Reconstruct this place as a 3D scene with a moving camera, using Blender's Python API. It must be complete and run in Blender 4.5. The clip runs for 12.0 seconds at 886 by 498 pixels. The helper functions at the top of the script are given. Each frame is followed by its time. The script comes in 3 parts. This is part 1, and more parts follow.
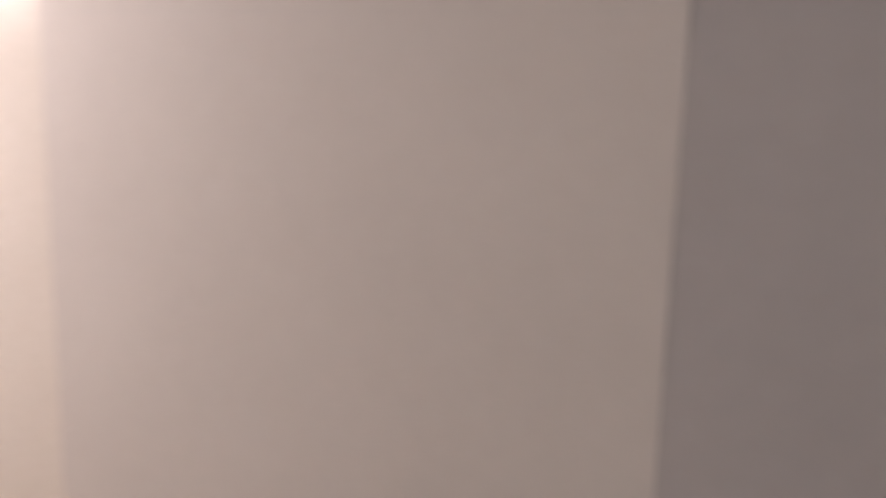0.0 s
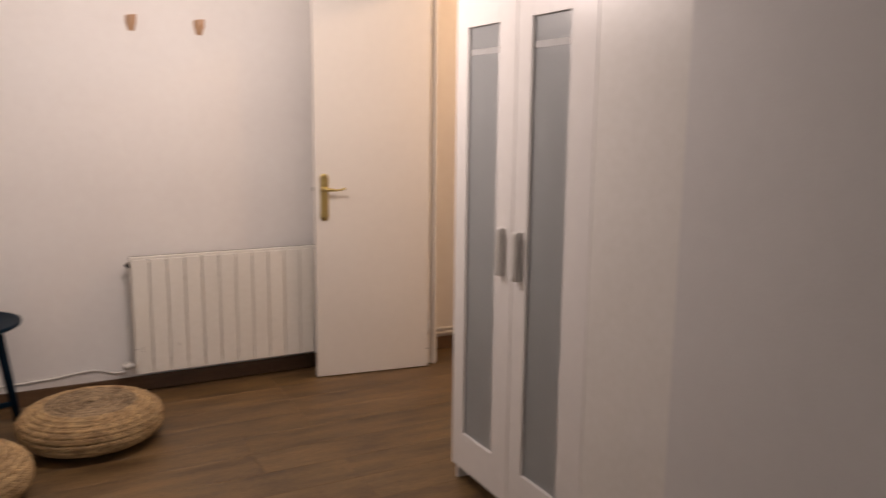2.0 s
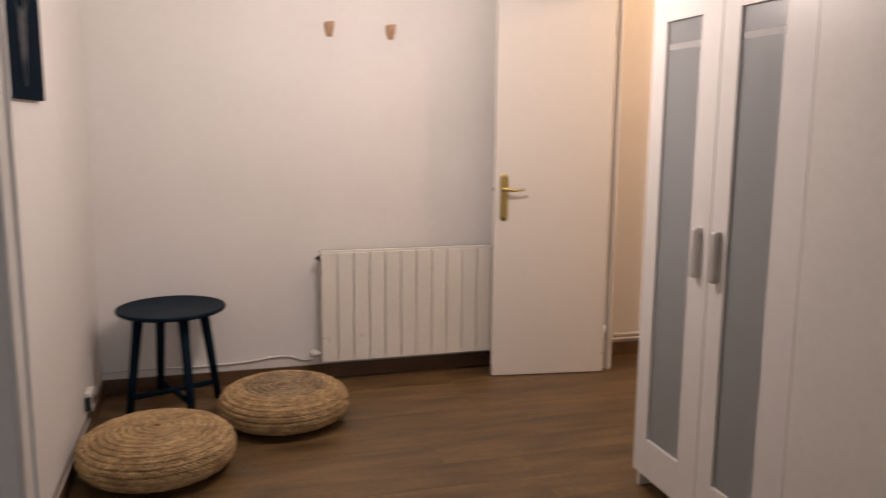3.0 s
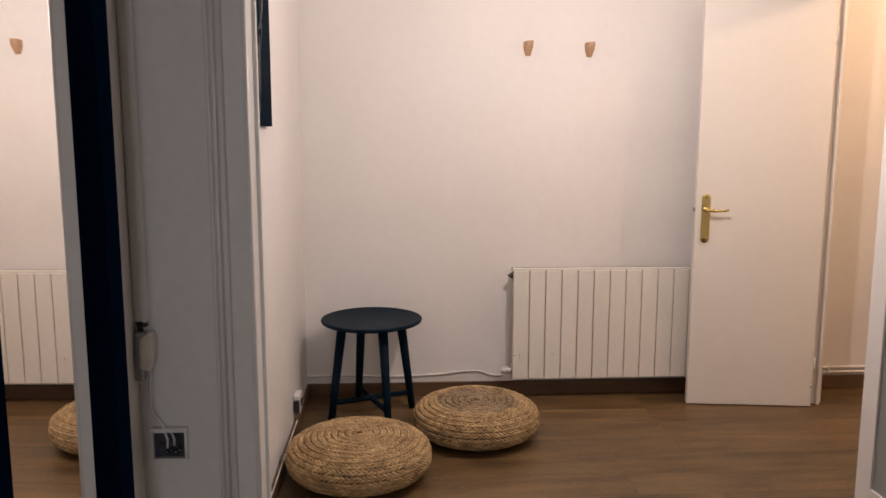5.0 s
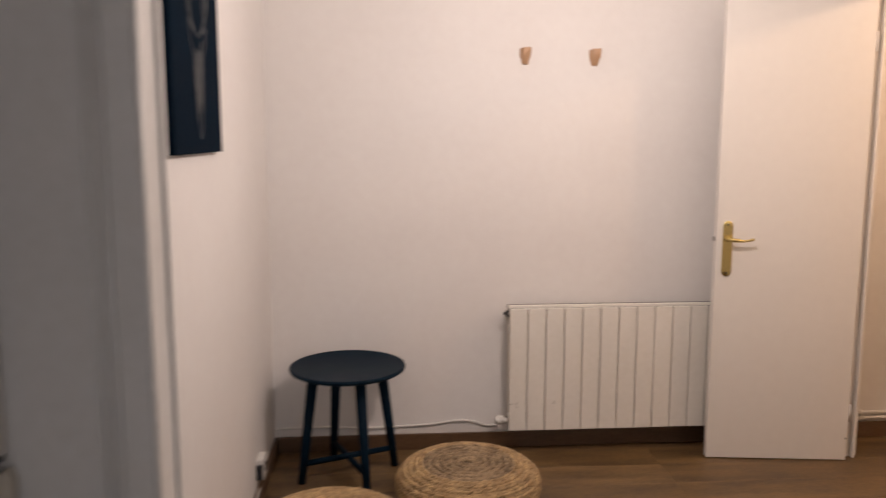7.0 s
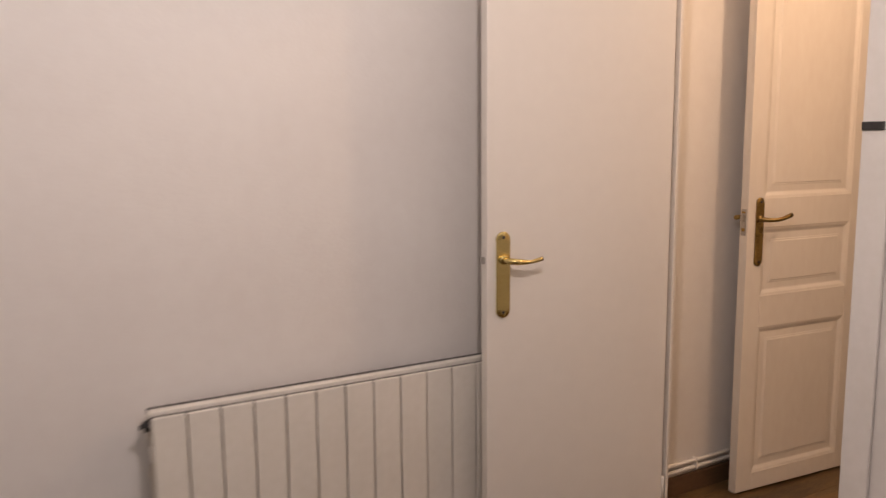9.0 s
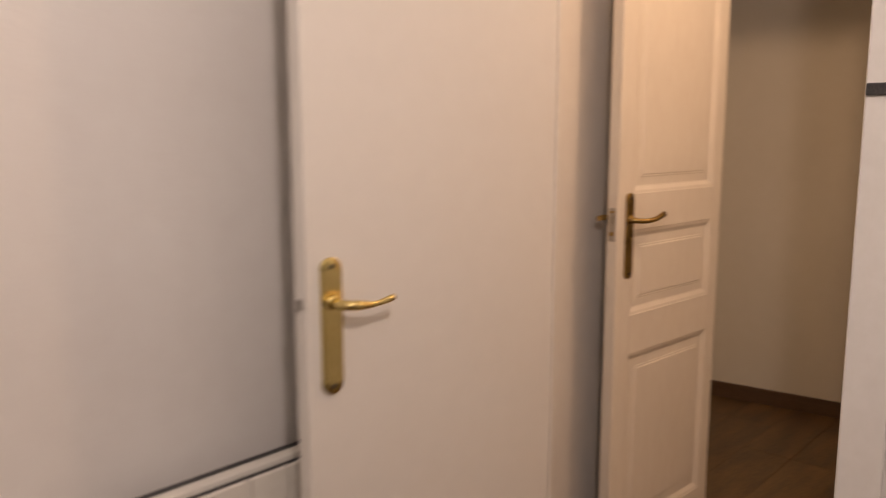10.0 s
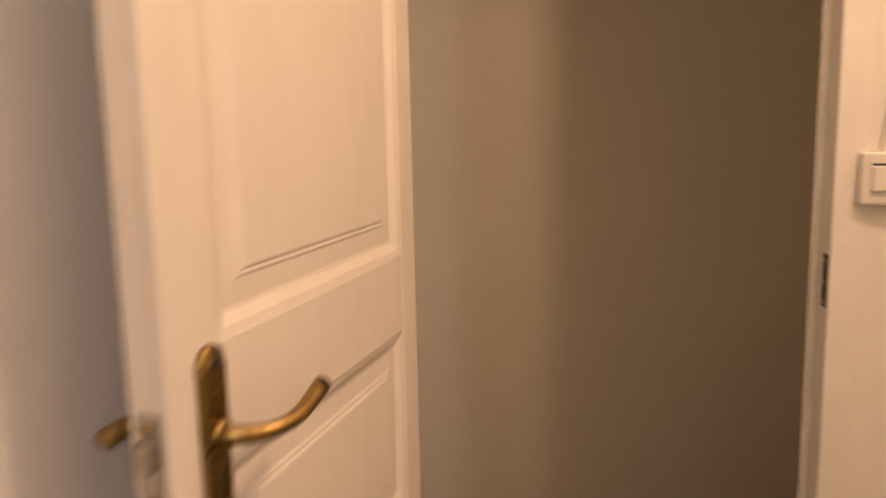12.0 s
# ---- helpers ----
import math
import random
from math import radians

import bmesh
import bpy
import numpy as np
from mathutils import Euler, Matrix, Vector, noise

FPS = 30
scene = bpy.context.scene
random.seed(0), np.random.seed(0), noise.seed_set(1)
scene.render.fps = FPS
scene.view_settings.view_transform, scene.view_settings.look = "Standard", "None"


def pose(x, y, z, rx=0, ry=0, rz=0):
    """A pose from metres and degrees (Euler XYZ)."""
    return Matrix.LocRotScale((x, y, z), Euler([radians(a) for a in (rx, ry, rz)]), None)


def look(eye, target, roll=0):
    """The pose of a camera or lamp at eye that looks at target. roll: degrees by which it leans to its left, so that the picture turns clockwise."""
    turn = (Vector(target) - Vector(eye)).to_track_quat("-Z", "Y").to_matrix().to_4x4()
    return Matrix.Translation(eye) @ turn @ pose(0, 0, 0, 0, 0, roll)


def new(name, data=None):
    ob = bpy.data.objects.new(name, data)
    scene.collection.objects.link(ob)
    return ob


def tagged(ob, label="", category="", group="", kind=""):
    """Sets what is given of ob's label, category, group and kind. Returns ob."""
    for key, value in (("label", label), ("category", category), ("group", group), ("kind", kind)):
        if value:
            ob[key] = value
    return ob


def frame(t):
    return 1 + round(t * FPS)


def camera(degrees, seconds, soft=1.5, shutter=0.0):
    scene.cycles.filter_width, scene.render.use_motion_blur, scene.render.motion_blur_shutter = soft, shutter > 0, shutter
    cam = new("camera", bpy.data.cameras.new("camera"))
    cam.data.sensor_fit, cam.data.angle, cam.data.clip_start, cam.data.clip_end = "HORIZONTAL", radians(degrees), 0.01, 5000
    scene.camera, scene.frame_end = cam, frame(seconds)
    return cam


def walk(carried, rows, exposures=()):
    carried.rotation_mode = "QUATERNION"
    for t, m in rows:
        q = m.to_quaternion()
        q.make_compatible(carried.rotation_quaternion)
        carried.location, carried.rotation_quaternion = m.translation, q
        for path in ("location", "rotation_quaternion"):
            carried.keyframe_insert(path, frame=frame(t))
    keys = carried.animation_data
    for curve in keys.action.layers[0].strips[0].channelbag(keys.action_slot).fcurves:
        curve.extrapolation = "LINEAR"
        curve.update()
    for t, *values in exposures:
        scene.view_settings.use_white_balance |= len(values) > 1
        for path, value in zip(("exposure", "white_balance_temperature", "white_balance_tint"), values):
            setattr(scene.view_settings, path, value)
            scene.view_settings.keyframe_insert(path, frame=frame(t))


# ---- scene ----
cam = camera(58.4, 12.0, soft=1.3, shutter=0.7)
PATH = [
    (0.5, (0.813, -4.128, 1.383), (2.36, -2.901, 1.063), 1.3),
    (1, (0.765, -4.118, 1.401), (2.077, -2.646, 1.067), 1.0),
    (1.5, (0.719, -4.109, 1.397), (1.823, -2.476, 1.061), 0.7),
    (2, (0.667, -4.094, 1.379), (1.58, -2.346, 1.048), 0.6),
    (2.5, (0.611, -4.073, 1.356), (1.339, -2.238, 1.034), 0.5),
    (3, (0.566, -4.066, 1.337), (1.113, -2.168, 1.024), 0.5),
    (3.5, (0.545, -4.064, 1.334), (0.92, -2.124, 1.029), 0.3),
    (5.5, (0.471, -4.017, 1.409), (0.551, -2.039, 1.124), 0.1),
    (6, (0.487, -3.931, 1.445), (0.548, -1.95, 1.172), 0.1),
    (6.5, (0.473, -3.768, 1.477), (0.537, -1.788, 1.199), 0.1),
    (7, (0.513, -3.541, 1.445), (0.659, -1.566, 1.164), -0.0),
    (7.5, (0.54, -3.19, 1.433), (0.918, -1.246, 1.152), -0.1),
    (7.7, (0.572, -3.08, 1.404), (1.013, -1.149, 1.13), -0.2),
    (9.3, (0.855, -1.778, 1.331), (1.949, -0.129, 1.043), -0.2),
    (9.5, (0.924, -1.622, 1.317), (2.093, -0.026, 1.024), 0.0),
    (10, (1.143, -1.265, 1.297), (2.602, 0.071, 1.001), 0.0),
    (10.5, (1.479, -0.929, 1.301), (3.102, 0.203, 1.01), -0.1),
    (11, (1.798, -0.675, 1.290), (3.573, 0.201, 1.006), -0.5),
    (11.5, (2.186, -0.538, 1.276), (4.089, 0.006, 0.988), -1.0),
    (12, (2.597, -0.459, 1.293), (4.525, -0.031, 0.985), -1.2),
]
OPENING = [(0.0, -66.0, -9.3, 1.6), (0.1, -62.5, -9.3, 1.6), (0.2, -59.7, -9.3, 1.5), (0.3, -56.8, -9.3, 1.4)]


def heading(eye, yaw, pitch, roll):
    a, b = radians(yaw), radians(pitch)
    return look(eye, (eye[0] - 2 * math.sin(a) * math.cos(b), eye[1] + 2 * math.cos(a) * math.cos(b), eye[2] + 2 * math.sin(b)), roll)


walk(cam, [(t, heading((0.855 - 0.08 * t, -4.135, 1.372), a, b, r)) for t, a, b, r in OPENING]
     + [(t, look(e, g, r)) for t, e, g, r in PATH], exposures=[(0.0, 1.12, 6500, 12), (0.5, 0.18, 6480, 11), (1.2, -0.12, 6550, 10), (3.0, -0.15, 6560, 10), (5.5, 0.03, 6560, 10), (7.5, -0.10, 6560, 10), (9.3, -0.32, 6500, 10), (10.2, -0.28, 6950, 11), (11.1, 0.20, 7000, 11), (11.6, 0.32, 6950, 10), (12.0, 0.06, 7050, 11)])

# ---- light ----
world = bpy.data.worlds.new("night")
scene.world = world
world.use_nodes = True
world.node_tree.nodes["Background"].inputs[0].default_value = (0.02, 0.025, 0.04, 1)
world.node_tree.nodes["Background"].inputs[1].default_value = 0.2


def lamp(name, kind, m, watts, colour, radius):
    data = bpy.data.lights.new(name, kind)
    data.energy, data.color, data.shadow_soft_size = watts, colour, radius
    ob = new(name, data)
    ob.matrix_world = m
    return ob


HALL_WARM = (1.0, 0.835, 0.785)
CORRIDOR_WARM = (1.0, 0.645, 0.41)
LAMP_X, LAMP_Y = 1.29, -1.38      # pendant in the hall
CORR_X, CORR_Y = 3.24, -1.05      # pendant in the corridor
lamp("hall_bulb", "POINT", pose(LAMP_X, LAMP_Y, 1.985), 43, HALL_WARM, 0.04)
lamp("corridor_bulb", "POINT", pose(CORR_X, CORR_Y, 2.26), 29, CORRIDOR_WARM, 0.045)


# fill light added for the shaded pier, from an assumed window out of view
cool_fill = bpy.data.lights.new("unseen_cool_fill", "AREA")
cool_fill.shape, cool_fill.size, cool_fill.size_y, cool_fill.energy, cool_fill.color = "RECTANGLE", 0.7, 1.15, 27, (0.86, 0.89, 1.0)
new("unseen_cool_fill", cool_fill).matrix_world = look((1.00, -7.98, 1.525), (0.80, -5.0, 1.525))


# ---- materials ----
def material(name):
    mat = bpy.data.materials.new(name)
    mat.use_nodes = True
    return mat, mat.node_tree.nodes, mat.node_tree.links


def surface(name, colours, scale, rough=0.6, metal=0.0, bump=0.1, bump_scale=None, stretch=(1, 1, 1), rough_var=0.08, grain=0.5, random_tint=0.0, island=0.0, spec=0.5, distance=0.002, band=0.18):
    """Two scales of noise between two colours, with fine relief and uneven gloss."""
    mat, nodes, links = material(name)
    bsdf = nodes["Principled BSDF"]
    coord = nodes.new("ShaderNodeTexCoord")
    mapping = nodes.new("ShaderNodeMapping")
    mapping.inputs["Scale"].default_value = stretch
    links.new(coord.outputs["Object"], mapping.inputs["Vector"])
    big = nodes.new("ShaderNodeTexNoise")
    big.inputs["Scale"].default_value, big.inputs["Detail"].default_value = scale, 4
    fine = nodes.new("ShaderNodeTexNoise")
    fine.inputs["Scale"].default_value, fine.inputs["Detail"].default_value = scale * 14, 3
    vec = mapping.outputs["Vector"]
    if random_tint:
        info = nodes.new("ShaderNodeObjectInfo")
        shift = nodes.new("ShaderNodeVectorMath")
        shift.operation = "ADD"
        mult = nodes.new("ShaderNodeMath")
        mult.operation = "MULTIPLY"
        mult.inputs[1].default_value = 37.0
        links.new(info.outputs["Random"], mult.inputs[0])
        links.new(vec, shift.inputs[0])
        links.new(mult.outputs[0], shift.inputs[1])
        vec = shift.outputs[0]
    links.new(vec, big.inputs["Vector"])
    links.new(vec, fine.inputs["Vector"])
    mix = nodes.new("ShaderNodeMix")
    mix.data_type = "FLOAT"
    mix.inputs[0].default_value = grain
    links.new(big.outputs["Fac"], mix.inputs[2])
    links.new(fine.outputs["Fac"], mix.inputs[3])
    ramp = nodes.new("ShaderNodeValToRGB")
    ramp.color_ramp.elements[0].position, ramp.color_ramp.elements[1].position = 0.5 - band, 0.5 + band
    ramp.color_ramp.elements[0].color, ramp.color_ramp.elements[1].color = (*colours[0], 1), (*colours[1], 1)
    links.new(mix.outputs[0], ramp.inputs["Fac"])
    colour = ramp.outputs["Color"]
    if random_tint or island:
        hsv = nodes.new("ShaderNodeHueSaturation")
        span = nodes.new("ShaderNodeMapRange")
        amount = random_tint or island
        span.inputs["To Min"].default_value, span.inputs["To Max"].default_value = 1 - amount, 1 + amount
        if random_tint:
            links.new(info.outputs["Random"], span.inputs["Value"])
        else:
            geo = nodes.new("ShaderNodeNewGeometry")
            links.new(geo.outputs["Random Per Island"], span.inputs["Value"])
        links.new(span.outputs["Result"], hsv.inputs["Value"])
        links.new(colour, hsv.inputs["Color"])
        colour = hsv.outputs["Color"]
    links.new(colour, bsdf.inputs["Base Color"])
    gloss = nodes.new("ShaderNodeMapRange")
    gloss.inputs["To Min"].default_value, gloss.inputs["To Max"].default_value = max(0.02, rough - rough_var), min(1, rough + rough_var)
    links.new(big.outputs["Fac"], gloss.inputs["Value"])
    links.new(gloss.outputs["Result"], bsdf.inputs["Roughness"])
    bsdf.inputs["Metallic"].default_value = metal
    bsdf.inputs["Specular IOR Level"].default_value = spec
    if bump:
        relief = nodes.new("ShaderNodeTexNoise")
        relief.inputs["Scale"].default_value, relief.inputs["Detail"].default_value = bump_scale or scale * 20, 3
        links.new(vec, relief.inputs["Vector"])
        node = nodes.new("ShaderNodeBump")
        node.inputs["Strength"].default_value, node.inputs["Distance"].default_value = bump, distance
        links.new(relief.outputs["Fac"], node.inputs["Height"])
        links.new(node.outputs["Normal"], bsdf.inputs["Normal"])
    return mat


WALL = surface("wall_paint", ((0.74, 0.71, 0.68), (0.80, 0.78, 0.75)), 1.6, 0.62, bump=0.28, bump_scale=95, grain=0.3)
# wall paint toned down and cooled to stand for weaker light beside the wardrobe
WALL_DIM = surface("dimmed_white_wall_paint", ((0.655, 0.645, 0.64), (0.705, 0.695, 0.69)), 1.6, 0.62, bump=0.28, bump_scale=95, grain=0.3)
# white wall made greyer and bluer: the dim cool light is in its colour
WALL_SHADED = surface("shaded_wall_paint", ((0.455, 0.46, 0.485), (0.505, 0.51, 0.535)), 1.6, 0.6, bump=0.2, bump_scale=95, grain=0.3)
CEILING = surface("ceiling_paint", ((0.78, 0.77, 0.75), (0.82, 0.81, 0.80)), 1.2, 0.8, bump=0.1, bump_scale=90)
DARK_WALL = surface("cream_wall_paint", ((0.81, 0.765, 0.65), (0.86, 0.815, 0.71)), 1.4, 0.7, bump=0.2, bump_scale=90, grain=0.3)
TRIM = surface("gloss_white_paint", ((0.74, 0.72, 0.68), (0.80, 0.78, 0.75)), 3.0, 0.38, bump=0.12, bump_scale=60)
DOOR_PAINT = surface("door_paint", ((0.755, 0.725, 0.675), (0.785, 0.755, 0.705)), 1.6, 0.42, bump=0.10, bump_scale=45)
PANEL_PAINT = surface("panel_door_paint", ((0.76, 0.70, 0.62), (0.81, 0.76, 0.68)), 2.5, 0.45, bump=0.12, bump_scale=60, stretch=(1, 1, 0.4))
ENAMEL = surface("radiator_enamel", ((0.72, 0.69, 0.62), (0.78, 0.75, 0.69)), 3.0, 0.40, bump=0.06, bump_scale=70)
FOIL = surface("white_foil", ((0.75, 0.73, 0.71), (0.79, 0.77, 0.75)), 1.5, 0.36, bump=0.05, bump_scale=120)
SHELF = surface("grey_shelf_laminate", ((0.36, 0.36, 0.355), (0.42, 0.42, 0.415)), 3.0, 0.5)
PLANK = surface("oak_laminate", ((0.070, 0.040, 0.017), (0.200, 0.123, 0.051)), 3.2, 0.42, bump=0.10, bump_scale=40, stretch=(0.9, 4.4, 1), grain=0.38, random_tint=0.07, band=0.15)
SKIRT = surface("brown_skirting_wood", ((0.085, 0.048, 0.026), (0.15, 0.088, 0.046)), 3.0, 0.45, bump=0.1, bump_scale=60, stretch=(1, 1, 5))
GROUT = surface("underlay", ((0.02, 0.014, 0.01), (0.035, 0.025, 0.018)), 5, 0.9)
BRASS = surface("polished_brass", ((0.60, 0.47, 0.18), (0.72, 0.58, 0.25)), 9, 0.24, metal=1.0, bump=0.04, bump_scale=200)
OLD_BRASS = surface("aged_brass", ((0.20, 0.135, 0.05), (0.44, 0.30, 0.11)), 14, 0.30, metal=1.0, bump=0.1, bump_scale=150)
STEEL = surface("dull_steel", ((0.35, 0.34, 0.32), (0.55, 0.53, 0.50)), 12, 0.35, metal=1.0, bump=0.08)
ALUMINIUM = surface("brushed_aluminium", ((0.58, 0.57, 0.55), (0.70, 0.69, 0.67)), 12, 0.42, metal=0.7, bump=0.05)
DARK_IRON = surface("dark_iron", ((0.035, 0.035, 0.04), (0.09, 0.085, 0.08)), 20, 0.5, metal=0.6, bump=0.15)
BLUE_BLACK = surface("blue_black_lacquer", ((0.002, 0.010, 0.020), (0.005, 0.016, 0.029)), 6, 0.5, bump=0.05, bump_scale=120, spec=0.06)
FRAME_BLACK = surface("black_frame_lacquer", ((0.0006, 0.0035, 0.011), (0.0016, 0.006, 0.016)), 6, 0.6, bump=0.05, spec=0.0)
CANVAS = surface("black_canvas", ((0.0008, 0.0055, 0.013), (0.002, 0.009, 0.019)), 8, 0.75, bump=0.2, bump_scale=500, spec=0.02)
CHALK = surface("white_line_paint", ((0.18, 0.18, 0.175), (0.27, 0.27, 0.26)), 20, 0.8, bump=0.0)
FIBRE = surface("banana_fibre", ((0.26, 0.155, 0.066), (0.60, 0.42, 0.21)), 14, 0.60, bump=0.5, bump_scale=260, island=0.24, grain=0.4)
FIBRE_GREY = surface("greyer_banana_fibre", ((0.15, 0.098, 0.050), (0.43, 0.31, 0.18)), 14, 0.65, bump=0.5, bump_scale=260, island=0.30, grain=0.4)
CORE_SHADE = surface("core_gap_shade", ((0.03, 0.018, 0.008), (0.06, 0.035, 0.015)), 20, 0.9)
HOOK_WOOD = surface("light_hook_wood", ((0.42, 0.25, 0.14), (0.55, 0.35, 0.21)), 20, 0.5, bump=0.08, stretch=(4, 4, 1))
PLASTIC = surface("white_plastic", ((0.70, 0.68, 0.63), (0.76, 0.74, 0.70)), 8, 0.35, bump=0.03)
BLACK_PLASTIC = surface("black_plastic", ((0.012, 0.012, 0.013), (0.022, 0.022, 0.024)), 8, 0.4, bump=0.03)
BOX_GREY = surface("blue_grey_metal", ((0.030, 0.038, 0.055), (0.085, 0.095, 0.120)), 40, 0.5, metal=0.3, bump=0.1)
CREAM_PLASTIC = surface("yellowed_plastic", ((0.62, 0.57, 0.47), (0.70, 0.65, 0.55)), 8, 0.4, bump=0.03)
CABLE = surface("cable_sheath", ((0.60, 0.58, 0.54), (0.70, 0.68, 0.64)), 10, 0.5, bump=0.05)
MARK = surface("scuff_mark", ((0.16, 0.13, 0.11), (0.26, 0.22, 0.19)), 60, 0.7, bump=0.0)


def mirror_glass():
    mat, nodes, links = material("mirror_silver")
    b = nodes["Principled BSDF"]
    b.inputs["Base Color"].default_value = (0.96, 0.95, 0.93, 1)
    b.inputs["Metallic"].default_value, b.inputs["Roughness"].default_value = 1.0, 0.015
    return mat


def frosted_glass():
    mat, nodes, links = material("frosted_pane")
    b = nodes["Principled BSDF"]
    b.inputs["Base Color"].default_value = (0.66, 0.69, 0.70, 1)
    b.inputs["Roughness"].default_value = 0.30
    b.inputs["Transmission Weight"].default_value = 0.65
    b.inputs["IOR"].default_value = 1.45
    n = nodes.new("ShaderNodeTexNoise")
    n.inputs["Scale"].default_value = 700
    k = nodes.new("ShaderNodeBump")
    k.inputs["Strength"].default_value, k.inputs["Distance"].default_value = 0.15, 0.001
    links.new(n.outputs["Fac"], k.inputs["Height"])
    links.new(k.outputs["Normal"], b.inputs["Normal"])
    return mat


def glowing(name, colour, strength):
    mat, nodes, links = material(name)
    b = nodes["Principled BSDF"]
    b.inputs["Base Color"].default_value = (0.9, 0.9, 0.88, 1)
    b.inputs["Emission Color"].default_value = (*colour, 1)
    b.inputs["Emission Strength"].default_value = strength
    return mat


MIRROR = mirror_glass()
FROST = frosted_glass()
GLOW_HALL = glowing("hall_bulb_glass", HALL_WARM, 12)
GLOW_CORRIDOR = glowing("corridor_bulb_glass", CORRIDOR_WARM, 10)


# ---- mesh helpers ----
def box(x0, x1, y0, y1, z0, z1, bevel=0.0, segments=2):
    bm = bmesh.new()
    bmesh.ops.create_cube(bm, size=1.0)
    for v in bm.verts:
        v.co = Vector(((x0 + x1) / 2 + v.co.x * (x1 - x0), (y0 + y1) / 2 + v.co.y * (y1 - y0), (z0 + z1) / 2 + v.co.z * (z1 - z0)))
    if bevel:
        bmesh.ops.bevel(bm, geom=bm.edges[:], offset=bevel, segments=segments, affect="EDGES", profile=0.5)
    return bm


def tube(points, radius, sides=10, caps=True):
    """A round bar along points; radius is one number, or one for each point."""
    bm = bmesh.new()
    pts = [Vector(p) for p in points]
    radii = radius if isinstance(radius, (list, tuple)) else [radius] * len(pts)
    rings = []
    side = None
    for i, p in enumerate(pts):
        way = (pts[min(i + 1, len(pts) - 1)] - pts[max(i - 1, 0)]).normalized()
        if side is None:
            side = way.orthogonal().normalized()
        side = (side - way * side.dot(way)).normalized()
        up = way.cross(side)
        rings.append([bm.verts.new(p + radii[i] * (math.cos(a) * side + math.sin(a) * up)) for a in (2 * math.pi * k / sides for k in range(sides))])
    for a, b in zip(rings, rings[1:]):
        for k in range(sides):
            bm.faces.new((a[k], a[(k + 1) % sides], b[(k + 1) % sides], b[k]))
    if caps:
        bm.faces.new(rings[0][::-1])
        bm.faces.new(rings[-1])
    bmesh.ops.recalc_face_normals(bm, faces=bm.faces[:])
    for f in bm.faces:
        f.smooth = len(f.verts) == 4
    return bm


def lathe(profile, centre=(0, 0, 0), sides=40):
    """Turns (radius, z) pairs round the z axis; radius 0 closes an end."""
    bm = bmesh.new()
    rings = []
    for r, z in profile:
        if r < 1e-6:
            rings.append([bm.verts.new((centre[0], centre[1], centre[2] + z))])
        else:
            rings.append([bm.verts.new((centre[0] + r * math.cos(a), centre[1] + r * math.sin(a), centre[2] + z)) for a in (2 * math.pi * k / sides for k in range(sides))])
    for a, b in zip(rings, rings[1:]):
        for k in range(sides):
            j = (k + 1) % sides
            if len(a) == 1 and len(b) == 1:
                continue
            if len(a) == 1:
                bm.faces.new((a[0], b[j], b[k]))
            elif len(b) == 1:
                bm.faces.new((a[k], a[j], b[0]))
            else:
                bm.faces.new((a[k], a[j], b[j], b[k]))
    bmesh.ops.recalc_face_normals(bm, faces=bm.faces[:])
    for f in bm.faces:
        f.smooth = True
    return bm


def prism(outline, y0, y1, bevel=0.0):
    """An outline of (x, z) pairs made thick from y0 to y1."""
    bm = bmesh.new()
    face = bm.faces.new([bm.verts.new((x, y0, z)) for x, z in outline])
    made = bmesh.ops.extrude_face_region(bm, geom=[face])["geom"]
    for v in made:
        if isinstance(v, bmesh.types.BMVert):
            v.co.y = y1
    bmesh.ops.recalc_face_normals(bm, faces=bm.faces[:])
    if bevel:
        bmesh.ops.bevel(bm, geom=bm.edges[:], offset=bevel, segments=2, affect="EDGES", profile=0.5)
    return bm


def turned(bm, m):
    bmesh.ops.transform(bm, matrix=m, verts=bm.verts[:])
    return bm


def joined(*bms):
    mesh = bpy.data.meshes.new("joined")
    out = bmesh.new()
    for b in bms:
        b.to_mesh(mesh)
        out.from_mesh(mesh)
        b.free()
    bpy.data.meshes.remove(mesh)
    return out


def mesh_of(name, bm, mat):
    mesh = bpy.data.meshes.new(name)
    bm.to_mesh(mesh)
    bm.free()
    mesh.materials.append(mat)
    return mesh


def part(name, bm, mat, parent, label=""):
    ob = new(name, mesh_of(name, bm, mat))
    ob.parent = parent
    return tagged(ob, label)


def thing(name, m, label, category, group=""):
    ob = new(name)
    ob.matrix_world = m
    ob.empty_display_size = 0.1
    return tagged(ob, label, category, group)


def structure(name, bm, mat, label, category):
    return tagged(new(name, mesh_of(name, bm, mat)), label, category, kind="structure")


# ---- setting ----
CEIL = 2.65
T1, T2 = 0.062, 0.065
HX = 2.575        # hall face of the partition to the corridor
PX2 = 3.80        # corridor face of the second partition
D1A, D1B = -0.885, -0.236   # clear opening of the first doorway along y
D2A, D2B = -0.765, -0.086

structure("wall_north", box(-0.20, PX2 + 0.10, 0.0, 0.15, 0, CEIL), WALL, "white painted plaster wall behind the radiator", "wall")
structure("wall_west", box(-0.20, 0.0, -2.30, 0.0, 0, CEIL), WALL, "white painted plaster side wall of the hall", "wall")
structure("wall_west_2", box(-0.20, -0.066, -5.30, -2.30, 0, CEIL), WALL, "white painted wall behind the mirror", "wall")
structure("wall_pier_1", joined(box(-0.066, 0.178, -2.40, -2.316, 0, CEIL), box(-0.066, 0.185, -2.316, -2.30, 0, CEIL)), TRIM, "white painted pier at the wide opening", "wall")
